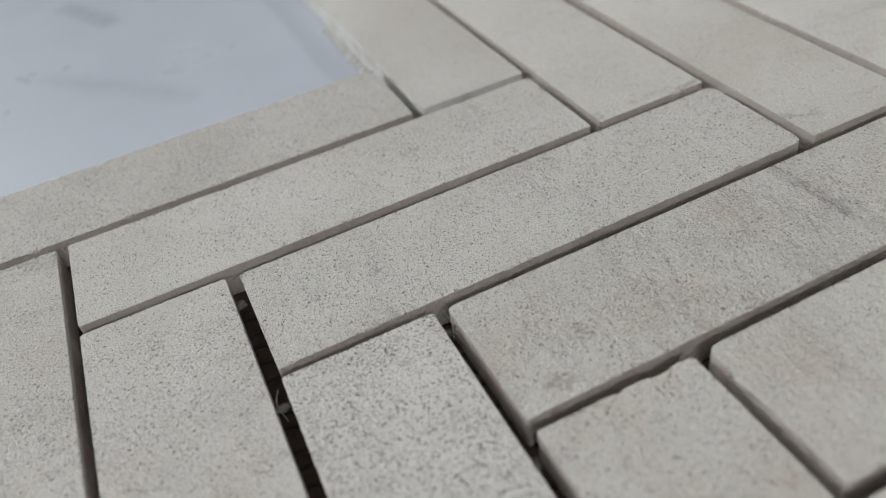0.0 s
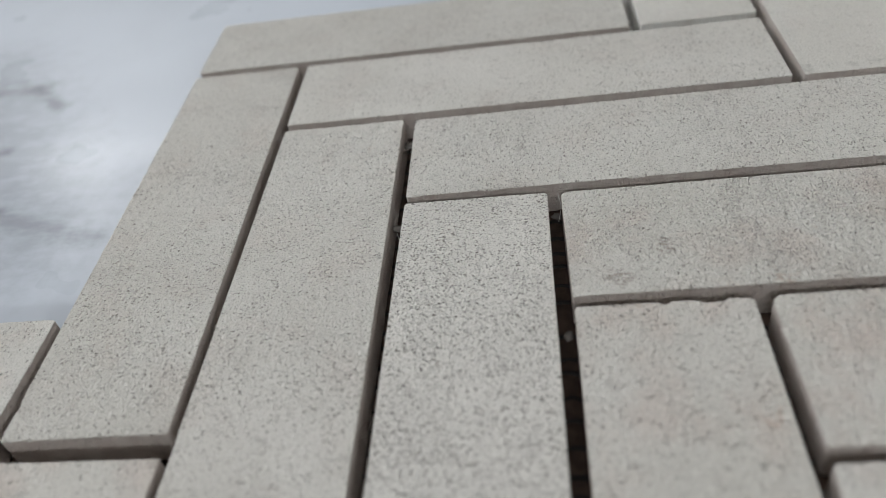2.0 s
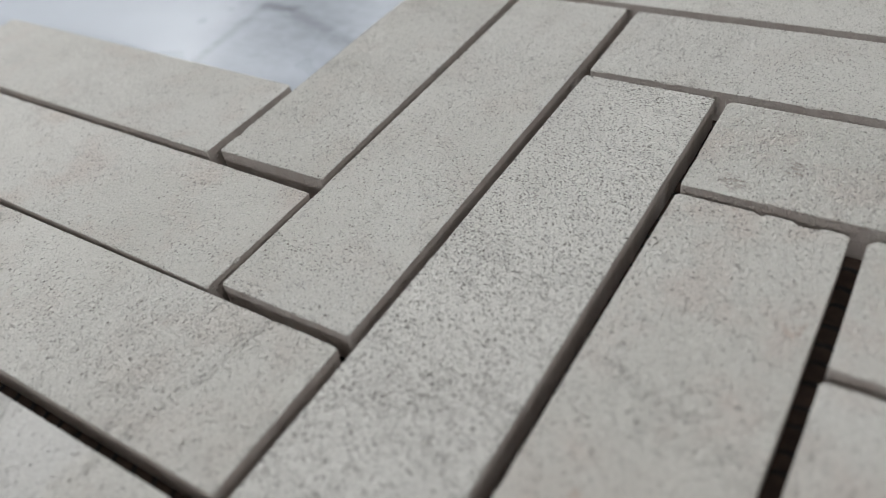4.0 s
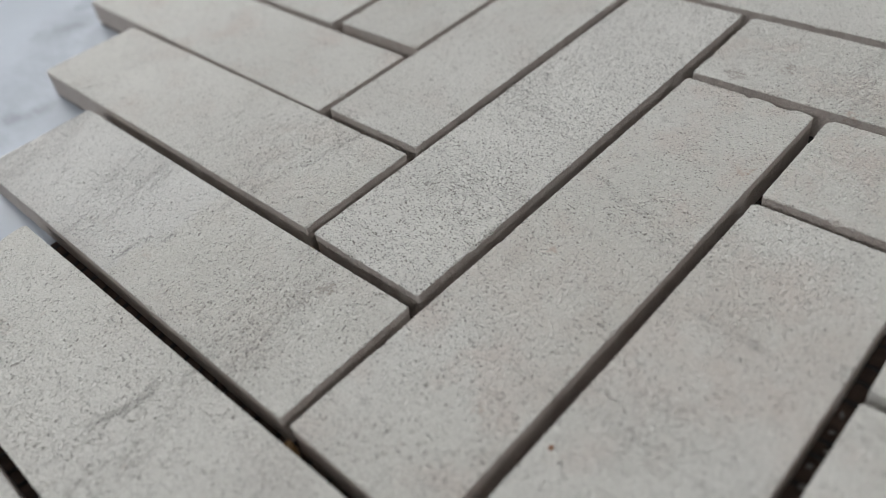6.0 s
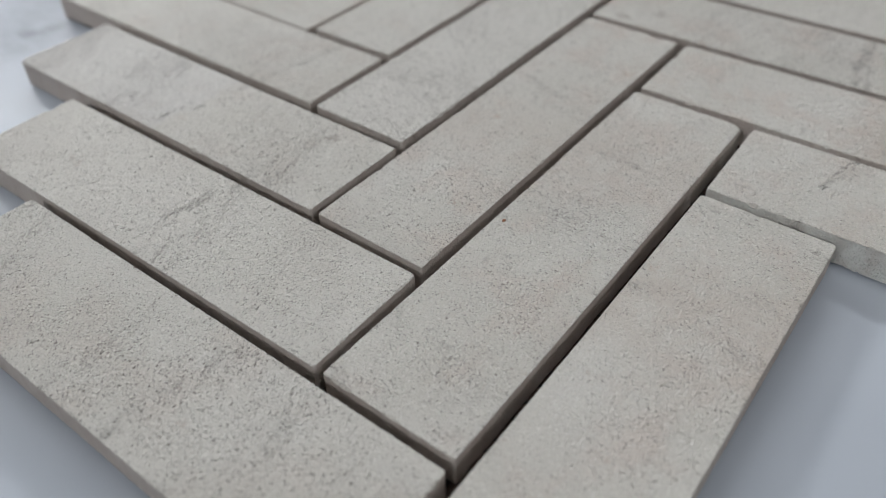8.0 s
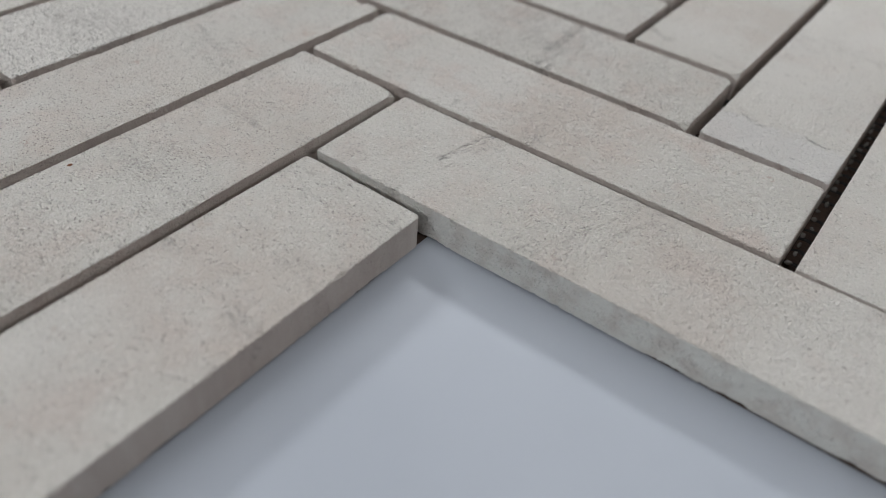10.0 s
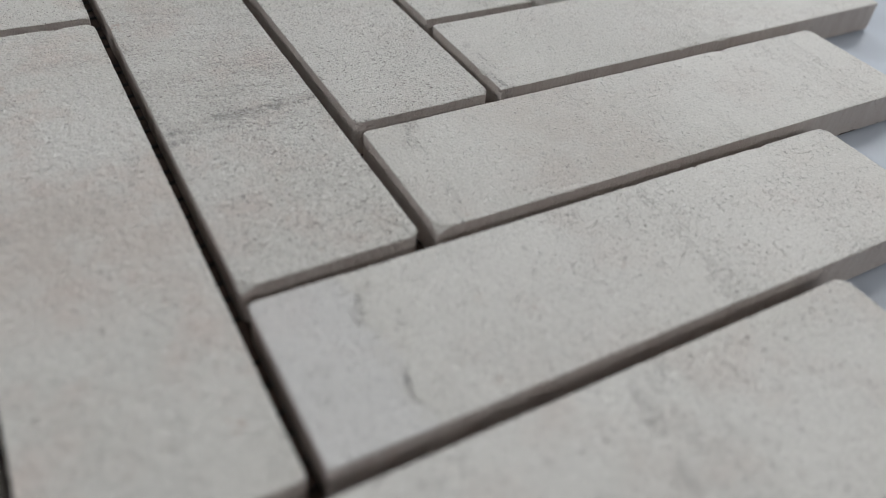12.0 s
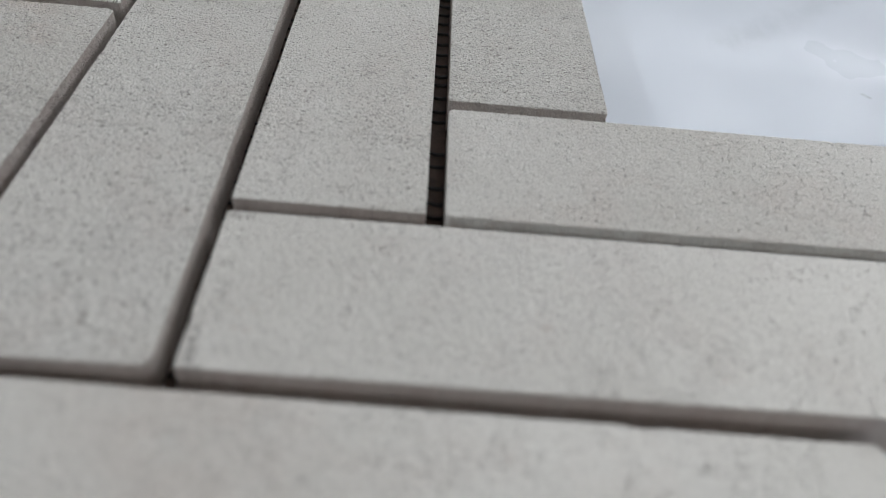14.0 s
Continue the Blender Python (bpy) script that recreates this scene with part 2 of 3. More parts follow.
def marble_laminate(name):
    """White polished table top with a soft grey marble figure."""
    n = Net(name)
    warp = n.nodes.new("ShaderNodeTexNoise")
    n.wire(n.place, warp.inputs["Vector"])
    warp.inputs["Scale"].default_value, warp.inputs["Detail"].default_value = 9.0, 1.0
    cloud = n.span(n.noise(n.place, 20.0, 2.0, 0.5), 0.35, 0.75)
    color = n.mix(n.maths("MULTIPLY", cloud, 0.5), (0.46, 0.498, 0.55), (0.385, 0.42, 0.47))
    # the chief veins: short brush-like strokes from one place to another, half width and depth of tone
    strokes = [
        ((-0.126, 0.160), (-0.078, 0.090), 0.030, 0.42), ((-0.138, 0.006), (-0.096, -0.036), 0.016, 0.34),
        ((-0.138, 0.151), (-0.1056, 0.152), 0.0075, 0.6), ((-0.1056, 0.153), (-0.093, 0.141), 0.0035, 0.7),
        ((-0.1148, 0.122), (-0.098, 0.122), 0.0032, 0.75), ((-0.0971, 0.0967), (-0.0883, 0.0973), 0.003, 0.75),
        ((-0.0971, 0.0967), (-0.095, 0.066), 0.0028, 0.4), ((-0.0883, 0.0973), (-0.062, 0.086), 0.005, 0.4),
        ((-0.1364, -0.0046), (-0.1333, 0.0045), 0.006, 0.5), ((-0.1015, -0.031), (-0.099, -0.0245), 0.005, 0.5),
        ((-0.0273, 0.2313), (0.0053, 0.1933), 0.006, 0.16), ((-0.0188, 0.2862), (-0.0063, 0.2607), 0.006, 0.35), ((0.0215, 0.214), (0.0225, 0.2148), 0.0008, 0.6),
    ]
    ragged = n.vector("ADD", n.place, n.vector("MULTIPLY", n.vector("SUBTRACT", warp.outputs["Color"], (0.5, 0.5, 0.5)), (0.008, 0.008, 0.0)))
    brush = n.span(n.noise(n.vector("MULTIPLY", n.place, (1.0, 2.2, 1.0)), 120.0, 4.0, 0.65), 0.3, 0.62)
    flat = n.vector("MULTIPLY", ragged, (1.0, 1.0, 0.0))
    for (ax, ay), (bx, by), half, tone in strokes:
        from_a = n.vector("SUBTRACT", flat, (ax, ay, 0.0))
        long = (bx - ax) ** 2 + (by - ay) ** 2
        along = n.maths("DIVIDE", n.vector("DOT_PRODUCT", from_a, (bx - ax, by - ay, 0.0)), long, clamp=True)
        foot = n.nodes.new("ShaderNodeVectorMath")
        foot.operation = "SCALE"
        foot.inputs[0].default_value = (bx - ax, by - ay, 0.0)
        n.wire(along, foot.inputs["Scale"])
        off = n.vector("LENGTH", n.vector("SUBTRACT", from_a, foot.outputs[0]))
        off = n.maths("MULTIPLY_ADD", n.noise(n.place, 240.0, 4.0, 0.65), half * 0.9, n.maths("SUBTRACT", off, half * 0.45))
        ink = n.maths("MULTIPLY", n.span(off, 0.0, half, 1.0, 0.0), n.maths("MULTIPLY", n.maths("MULTIPLY_ADD", brush, 0.55, 0.45), tone))
        color = n.mix(ink, color, (0.13, 0.14, 0.155))
    color = n.mix(n.span(n.noise(n.place, 1500.0, 2.0), 0.62, 0.8, 0.0, 0.12), color, (0.4, 0.4, 0.42))
    return n.finish(color, n.span(n.noise(n.place, 40.0, 3.0), 0.3, 0.7, 0.27, 0.36), None, Specular_IOR_Level=0.13)


def plain(name, a, b, scale, rough, relief):
    n = Net(name)
    big = n.noise(n.place, scale, 4.0, 0.6)
    fine = n.noise(n.place, scale * 14, 3.0, 0.6)
    color = n.mix(n.span(big, 0.3, 0.7), a, b)
    color = n.mix(n.span(fine, 0.5, 0.8, 0.0, 0.3), color, tuple(v * 0.6 for v in b))
    return n.finish(color, rough, n.bump(fine, relief, 0.5))


STONE = limestone("limestone")
SAWN = limestone("sawn_limestone", True)
MARBLE = marble_laminate("marble_laminate")
RESIN = plain("resin", (0.098, 0.066, 0.053), (0.062, 0.042, 0.034), 350.0, 0.75, 0.0002)
GLUE = plain("clear_glue", (0.22, 0.205, 0.19), (0.15, 0.14, 0.13), 500.0, 0.15, 0.0001)
RESIN.node_tree.nodes["Principled BSDF"].inputs["Specular IOR Level"].default_value = 0.2
FIBRE = plain("white_glass_fibre", (0.62, 0.61, 0.58), (0.5, 0.49, 0.46), 600.0, 0.6, 0.0001)
# near black, so the ribs also draw the shade in the mesh holes
NETTING = plain("mesh_ribs_and_holes", (0.022, 0.018, 0.016), (0.014, 0.012, 0.011), 400.0, 0.7, 0.0001)
STEEL = plain("grey_painted_steel", (0.30, 0.30, 0.31), (0.25, 0.25, 0.26), 30.0, 0.45, 0.0002)
PAVING = plain("concrete", (0.20, 0.195, 0.19), (0.15, 0.145, 0.14), 3.0, 0.9, 0.002)
# walls and ceiling of the unseen room, kept dark so that shadows stay deep
PLASTER = plain("grey_plaster", (0.20, 0.195, 0.19), (0.17, 0.165, 0.16), 6.0, 0.85, 0.0008)
WHITEWASH = plain("grey_ceiling_paint", (0.27, 0.265, 0.255), (0.23, 0.225, 0.215), 6.0, 0.85, 0.0008)
AMBER = plain("amber_resin", (0.26, 0.16, 0.07), (0.18, 0.105, 0.045), 500.0, 0.3, 0.0001)
RUST = plain("rust", (0.22, 0.085, 0.03), (0.14, 0.055, 0.02), 900.0, 0.8, 0.0001)

# ---- building helpers ----


def mesh_of(name, bm, *materials):
    bmesh.ops.recalc_face_normals(bm, faces=bm.faces)
    me = bpy.data.meshes.new(name)
    bm.to_mesh(me)
    bm.free()
    for m in materials:
        me.materials.append(m)
    return me


def part(name, bm, material, parent, label=""):
    ob = new(name, mesh_of(name, bm, material))
    ob.parent = parent
    return tagged(ob, label)


def box(bm, x0, y0, z0, x1, y1, z1):
    bmesh.ops.create_cube(bm, size=1.0, matrix=Matrix.LocRotScale(((x0 + x1) / 2, (y0 + y1) / 2, (z0 + z1) / 2), None, (x1 - x0, y1 - y0, z1 - z0)))


def rounded_box(bm, x0, y0, z0, x1, y1, z1, r):
    box(bm, x0, y0, z0, x1, y1, z1)
    bmesh.ops.bevel(bm, geom=bm.edges[:], offset=r, segments=3, profile=0.5, affect="EDGES")


# ---- the added, unseen room and the table ----
bm = bmesh.new()
bmesh.ops.create_grid(bm, x_segments=8, y_segments=8, size=2000)
ground = new("ground", mesh_of("ground", bm, PAVING))
ground.location = (0, 0, -0.15)
tagged(ground, "plain dark concrete ground outside the room", "ground", kind="structure")

bm = bmesh.new()
box(bm, -ROOM, -ROOM, -0.149, ROOM, ROOM, 0)
tagged(new("floor", mesh_of("floor", bm, PAVING)), "plain dark concrete floor under the table", "floor", kind="structure")
bm = bmesh.new()
box(bm, -ROOM - 0.2, -ROOM - 0.2, HIGH, ROOM + 0.2, ROOM + 0.2, HIGH + 0.2)
tagged(new("ceiling", mesh_of("ceiling", bm, WHITEWASH)), "plain grey ceiling, unseen, added and kept dark to limit bounced light", "ceiling", kind="structure")


def window_wall(name, number, turn, half, w0, w1, sill, head):
    """An added, unseen wall with one wide opening, and the frame in it; built facing +x and then turned."""
    bm = bmesh.new()
    x0, x1 = ROOM, ROOM + 0.2
    for y0, z0, y1, z1 in ((-half, -0.149, half, sill), (-half, head, half, HIGH), (-half, sill, w0, head), (w1, sill, half, head)):
        box(bm, x0, y0, z0, x1, y1, z1)
    wall = new(name, mesh_of(name, bm, PLASTER))
    wall.matrix_world = pose(0, 0, 0, 0, 0, turn)
    tagged(wall, "plain dark grey wall, unseen, added to hold a wide light opening", "wall", kind="structure")
    frame_ob = new("window_%d" % number)
    frame_ob.matrix_world = pose(0, 0, 0, 0, 0, turn)
    tagged(frame_ob, "wide grey-framed window, unseen, added as an opening for side light", "window", kind="structure")
    for y0, z0, y1, z1 in ((w0, sill, w1, sill + 0.04), (w0, head - 0.04, w1, head), (w0, sill + 0.04, w0 + 0.04, head - 0.04), (w1 - 0.04, sill + 0.04, w1, head - 0.04)):
        bm = bmesh.new()
        rounded_box(bm, x0 + 0.05, y0, z0, x0 + 0.1, y1, z1, 0.004)
        part("window_frame", bm, PLASTER, frame_ob)


for number, (name, turn, w0, w1, sill, head, power) in enumerate(WINDOWS):
    window_wall(name, number + 1, turn, ROOM if turn % 180 == 0 else ROOM + 0.2, w0, w1, sill, head)

table = tagged(new("table"), "white marble-patterned glossy table carrying the tile sheet", "table")
bm = bmesh.new()
rounded_box(bm, -0.75, -0.5, TABLE - 0.03, 0.85, 0.55, TABLE, 0.003)
part("tabletop", bm, MARBLE, table, "glossy white top with soft grey marble veins")
for x in (-0.69, 0.79):
    for y in (-0.44, 0.49):
        bm = bmesh.new()
        rounded_box(bm, x - 0.025, y - 0.025, 0, x + 0.025, y + 0.025, TABLE - 0.03, 0.004)
        part("leg", bm, STEEL, table)

# ---- the tile sheet ----
GAP, LONG = 0.0823, 3.7071
WIDE = 1 - GAP
REACH = LONG + GAP
SHIFT = {
    ("H", -2): (-0.012, 0.008, 0.0051), ("H", -1): (-0.010, 0.009, 0.0033), ("H", 0): (-0.000, 0.003, 0.0075), ("H", 1): (0.002, -0.004, 0.0045), ("H", 2): (0.012, 0.003, 0.0050), ("H", 3): (0.006, 0.033, 0.0138),
    ("V", -2): (0.006, 0.002, 0.0071), ("V", -1): (-0.007, 0.005, 0.0002), ("V", 0): (-0.010, 0.000, -0.0043), ("V", 1): (-0.004, -0.009, -0.0059), ("V", 2): (-0.005, -0.003, -0.0038), ("V", 3): (0.006, 0.009, -0.0013),
    ("h", -2): (0.028, -0.033, -0.0116), ("h", -1): (0.024, -0.032, -0.0124), ("h", 0): (-0.012, 0.006, -0.0012), ("h", 1): (-0.002, -0.007, -0.0005), ("h", 2): (-0.002, -0.013, 0.0081), ("h", 3): (-0.007, 0.002, 0.0012),
    ("v", -2): (-0.018, 0.025, 0.0070), ("v", -1): (-0.017, 0.019, 0.0053), ("v", 0): (0.014, 0.015, -0.0041), ("v", 1): (0.021, 0.007, -0.0041), ("v", 2): (0.031, -0.007, 0.0001), ("v", 3): (0.000, 0.000, 0.0000),
}


def tile_box(row, k):
    """Left, bottom, right and top of a tile, in steps. Two rows lie along x (H, h), two along y (V, v)."""
    x = k + GAP / 2
    if row in "Hh":
        top = 4 - k - GAP / 2
        if row == "h":
            x, top = x - REACH, top - REACH
        return x, top - WIDE, x + LONG, top
    top = 3 - k - GAP / 2
    if row == "v":
        x, top = x + REACH, top + REACH
    return x, top - LONG, x + WIDE, top


def tile_mesh(seed, length, width, broken=(), chips=(), rounded=(), crumbly=1.0):
    """One tile, long side along x: sawn sides that waver a little, crumbly upper edges, small broken corners and chips."""
    rng = random.Random(seed)
    hx, hy, cell = length / 2, width / 2, 0.00014
    xs, ys = np.linspace(-hx, hx, int(length / cell) + 1), np.linspace(-hy, hy, int(width / cell) + 1)

    def edge(run, side):
        """How far a side wavers out, and how far its upper edge is worn in, along its run."""
        waver, worn = np.zeros(len(run)), np.zeros(len(run))
        for i, u in enumerate(run):
            waver[i] = 0.00006 * noise.noise(Vector((u * 90, seed * 1.7, side * 3.1))) + 0.00004 * noise.noise(Vector((u * 800, seed, side)))
            rough = max(0.0, noise.noise(Vector((u * 160, seed * 2.3, side))) + 0.35)
            worn[i] = 0.00006 + rough * 0.00016 * max(0.0, noise.noise(Vector((u * 1500, seed * 0.7, side))) + 0.1)
            worn[i] += (0.3 + rough) * 0.00016 * max(0.0, noise.noise(Vector((u * 3900, seed * 1.3, side * 5))))
        worn *= crumbly
        own = [(rng.uniform(run[0], run[-1]), rng.uniform(0.0006, 0.002), rng.uniform(0.00015, 0.0004)) for _ in range(rng.randint(0, 3))]
        for at, wide, deep in own + [c[1:] for c in chips if c[0] == side]:
            ragged = np.array([1 + 0.5 * noise.noise(Vector((u * 1700, seed, side * 2.0))) for u in run])
            worn += deep * ragged * np.clip(1 - ((run - at) / wide) ** 2, 0, 1) ** 1.2
        return waver, worn

    left, right = edge(ys, 1), edge(ys, 2)
    low, high = edge(xs, 3), edge(xs, 4)
    radii = {(i, j): rng.uniform(0.00025, 0.0008) for i in (0, 1) for j in (0, 1)}
    for key in rounded:
        radii[key] = 0.0017
    rim_x = np.concatenate([xs, np.full(len(ys) - 2, hx), xs[::-1], np.full(len(ys) - 2, -hx)])
    rim_y = np.concatenate([np.full(len(xs), -hy), ys[1:-1], np.full(len(xs), hy), ys[::-1][1:-1]])
    reach = 0.0012

    def outline(wear):
        x, y = rim_x.copy(), rim_y.copy()
        for (i, j), r in radii.items():
            r = r + ((0.0024 if (i, j) in broken else 0.0002) if wear else 0.0)
            sx, sy = 2 * i - 1, 2 * j - 1
            cx, cy = sx * (hx - r), sy * (hy - r)
            dx, dy = (x - cx) * sx, (y - cy) * sy
            inside = (dx > 0) & (dy > 0)
            k = np.where(inside, np.maximum(dx, dy) / np.maximum(np.hypot(dx, dy), 1e-9), 1.0)
            x, y = np.where(inside, cx + dx * k * sx, x), np.where(inside, cy + dy * k * sy, y)

        def push(side, along, run, distance):
            amount = np.interp(along, run, wear * side[1] - side[0])
            return np.clip(1 - distance / reach, 0, 1) * amount

        return (x + push(left, rim_y, ys, rim_x + hx) - push(right, rim_y, ys, hx - rim_x),
                y + push(low, rim_x, xs, rim_y + hy) - push(high, rim_x, xs, hy - rim_y))

    (tx, ty), (ox, oy) = outline(1), outline(0)
    count = len(rim_x)
    drop = np.maximum(0.00003, np.hypot(tx - ox, ty - oy)) * 0.9
    torn = np.array([max(0.0, noise.noise(Vector((x * 210, y * 210, seed * 1.1))) + 0.5 * noise.noise(Vector((x * 1400, y * 1400, seed))) - 0.05) for x, y in zip(rim_x, rim_y)])
    bx, by = ox * (1 - torn * 0.0007 / hx), oy * (1 - torn * 0.0007 / hy)
    rings = [(tx, ty, np.full(count, THICK)), (ox, oy, THICK - drop), (ox, oy, np.full(count, THICK * 0.5)), (ox, oy, 0.0001 + 0.0004 * torn), (bx, by, np.zeros(count))]
    verts = np.concatenate([np.stack(ring, -1) for ring in rings]).tolist()
    faces, kinds = [tuple(range(count))], [0]
    for level in range(4):
        a, b = level * count, (level + 1) * count
        for k in range(count):
            m = (k + 1) % count
            faces.append((a + m, a + k, b + k, b + m))
            kinds.append(0 if level == 0 else 1)
    faces.append(tuple(range(5 * count - 1, 4 * count - 1, -1)))
    kinds.append(1)
    me = bpy.data.meshes.new("tile")
    me.from_pydata(verts, [], faces)
    me.materials.append(STONE)
    me.materials.append(SAWN)
    me.polygons.foreach_set("material_index", kinds)
    me.update()
    return me


# pore, streak, warm, bedding angle; vein: strength, place along the tile, slope, half width; pale end
TRAITS = ("pore", "streak", "warm", "bed", "vein", "vein_at", "vein_slope", "vein_wide", "pale_end", "stain", "stain_x", "stain_y", "fade", "fade_x", "fade_y", "smear", "pale", "flush", "flush_x")
PLAIN = (0.3, 0.3, 0.3, 0.1)
LOOK = {
    ("H", -2): (1.1, 0.2, 0.1, 0.2),
    ("H", -1): (0.55, 0.2, 0.2, 0.1),
    ("H", 0): (0.76, 0.3, 0.2, 0.0),
    ("H", 1): (0.66, 0.42, 0.7, 0.1, 1.0, 0.0143, -0.15, 0.0035, 0.0, 0.6, -0.0356, -0.0023, 0.5, -0.0428, -0.0093),
    ("H", 2): (0.25, 0.6, 0.9, -0.1, 0.3, 0.004, 0.1, 0.003),
    ("H", 3): (0.12, 0.4, 0.5, 0.3, 0.9, -0.0313, 0.17, 0.0018),
    ("V", -2): (0.68, 0.6, 0.3, 0.1),
    ("V", -1): (0.68, 0.3, 0.3, 0.1),
    ("V", 0): (1.5, 0.5, 0.0, 0.2, 0.4, 0.031, 0.2, 0.004),
    ("V", 1): (0.5, 0.4, 0.7, 0.2, 0.3, 0.012, 0.3, 0.002),
    ("V", 2): (0.40, 0.4, 0.6, 0.2, 0.35, 0.0239, -0.15, 0.002),
    ("V", 3): (0.10, 0.5, 0.6, 0.2, 0.35, 0.0180, 0.2, 0.0025),
    ("h", -2): (0.30, 0.3, 0.4, 0.1),
    ("h", -1): (0.35, 0.4, 0.6, 0.2),
    ("h", 0): (0.35, 0.3, 0.3, 0.2, 0.4, 0.035, 0.25, 0.003),
    ("h", 1): (0.55, 0.45, 0.2, -0.25, 0.75, 0.0031, 0.24, 0.0016, 0.7, 0.5, 0.037, 0.008),
    ("h", 2): (0.6, 0.45, 0.1, -0.2, 0.65, 0.0037, 0.16, 0.0022),
    ("h", 3): (0.45, 0.5, 0.3, -0.2, 0.5, 0.0100, 0.2, 0.0025),
    ("v", -1): (0.2, 0.3, 0.2, 0.1, 0.7, -0.0480, 0.0, 0.0015),
    ("v", 0): (0.05, 0.3, 0.2, 0.1, 0.5, -0.0440, 0.1, 0.0015),
    ("v", 1): (0.2, 0.4, 0.3, 0.1, 0.9, -0.0386, 0.0, 0.0014, 1.0),
    ("v", 2): (0.15, 0.3, 0.4, 0.2, 0.3, 0.0100, 0.2, 0.002),
}

PALE = {("V", 0): 0.85, ("v", 1): 0.12, ("v", -1): 0.2, ("H", -1): 0.15, ("H", 0): 0.1, ("h", 2): 0.2, ("V", -1): 0.15}
FLUSH = {("H", 2): (0.5, 0.007), ("V", 1): (0.3, -0.0085), ("V", 2): (0.35, 0.023), ("V", 3): (0.45, 0.0195), ("v", 0): (0.3, -0.02), ("H", 3): (0.3, 0.012)}
# corners broken off at the top
# rubbed smooth towards one end: how much, and towards which end
POLISH = {("v", -2): (0.8, 1), ("v", -1): (1.0, 1), ("v", 0): (1.0, 1), ("v", 1): (0.8, 1), ("v", 2): (0.5, 1), ("h", -2): (0.6, -1), ("h", -1): (0.7, -1), ("h", 0): (0.7, -1), ("h", 1): (0.7, -1), ("h", 2): (0.4, -1)}
# how lumpy the face is, and how crumbly its upper edge
LUMPY = {("V", 0): 0.6, ("H", 0): 0.5, ("H", 1): 1.4, ("H", 2): 1.6, ("H", 3): 1.1, ("V", 2): 0.4, ("V", 3): 0.5, ("v", 0): 0.5, ("v", 1): 0.6, ("v", 2): 0.5, ("h", 2): 0.7, ("h", 3): 0.5}
# how dark the pores show
INK = {("V", 0): 1.15, ("H", 1): 0.85, ("H", 2): 0.55, ("H", 3): 0.5, ("V", 2): 0.75, ("V", 3): 0.65, ("h", 2): 0.8}
CRUMBLY = {("H", 1): 1.5, ("H", 2): 2.0, ("H", 3): 1.8, ("v", 1): 1.6, ("v", 0): 1.3, ("h", 1): 1.3}
BROKEN = {("v", 0): ((0, 0),), ("H", 1): ((1, 0),), ("V", 2): ((1, 0),)}
# bites out of the upper edges: side (ends 1 and 2, long sides 3 and 4), place along it, half width, depth
CHIPS = {("V", 1): ((2, -0.0068, 0.0024, 0.0008),), ("H", 3): ((3, -0.041, 0.0012, 0.0006),), ("H", 2): ((3, -0.0385, 0.0012, 0.0005),)}
# corners ground rounder than the rest
ROUNDED = {("H", 0): ((1, 0), (1, 1)), ("H", 1): ((1, 1),), ("v", 1): ((1, 1),), ("v", 2): ((1, 1),), ("H", 2): ((0, 1),)}

sheet = tagged(new("mosaic_tile_sheet"), "sheet of pale beige limestone herringbone tiles lying on the table", "tile sheet")
sheet.location = (0, 0, TABLE)
FOOT = []
made = {}
for n, (row, k) in enumerate((r, k) for r in "HVhv" for k in range(-2, 4)):
    x0, y0, x1, y1 = tile_box(row, k)
    dx, dy, turn = SHIFT[row, k]
    ob = new("tile", tile_mesh(n + 1, LONG * STEP, WIDE * STEP, BROKEN.get((row, k), ()), CHIPS.get((row, k), ()), ROUNDED.get((row, k), ()), CRUMBLY.get((row, k), 1.4)))
    ob.parent = sheet
    rng = random.Random(50 + n)
    upright = 90 if row in "Vv" else 0
    ob.matrix_basis = pose(((x0 + x1) / 2 + dx) * STEP, ((y0 + y1) / 2 + dy) * STEP, MESH, rng.uniform(-0.08, 0.08), rng.uniform(-0.03, 0.03), upright + math.degrees(turn))
    look_of = LOOK.get((row, k), PLAIN)
    for key, value in zip(TRAITS, look_of + ((0.0,) * 4 + (0.0, 0.0, 0.0, 0.002) + (0.0,) * 7)[len(look_of) :] + (0.9 if (row, k) in (("H", 3), ("v", -2)) else 0.0, PALE.get((row, k), 0.0)) + FLUSH.get((row, k), (0.0, 0.0))):
        ob[key] = float(value)
    ob["polish"], ob["polish_way"] = (float(v) for v in POLISH.get((row, k), (0.0, 1.0)))
    ob["lumpy"], ob["ink"] = LUMPY.get((row, k), 0.3), INK.get((row, k), 0.5 if row == "v" else 1.0)
    made[row, k] = ob
    FOOT.append(((x0 + dx) * STEP, (y0 + dy) * STEP, (x1 + dx) * STEP, (y1 + dy) * STEP))


CELL, ORIGIN, COUNT = 0.00075, -0.20, 620


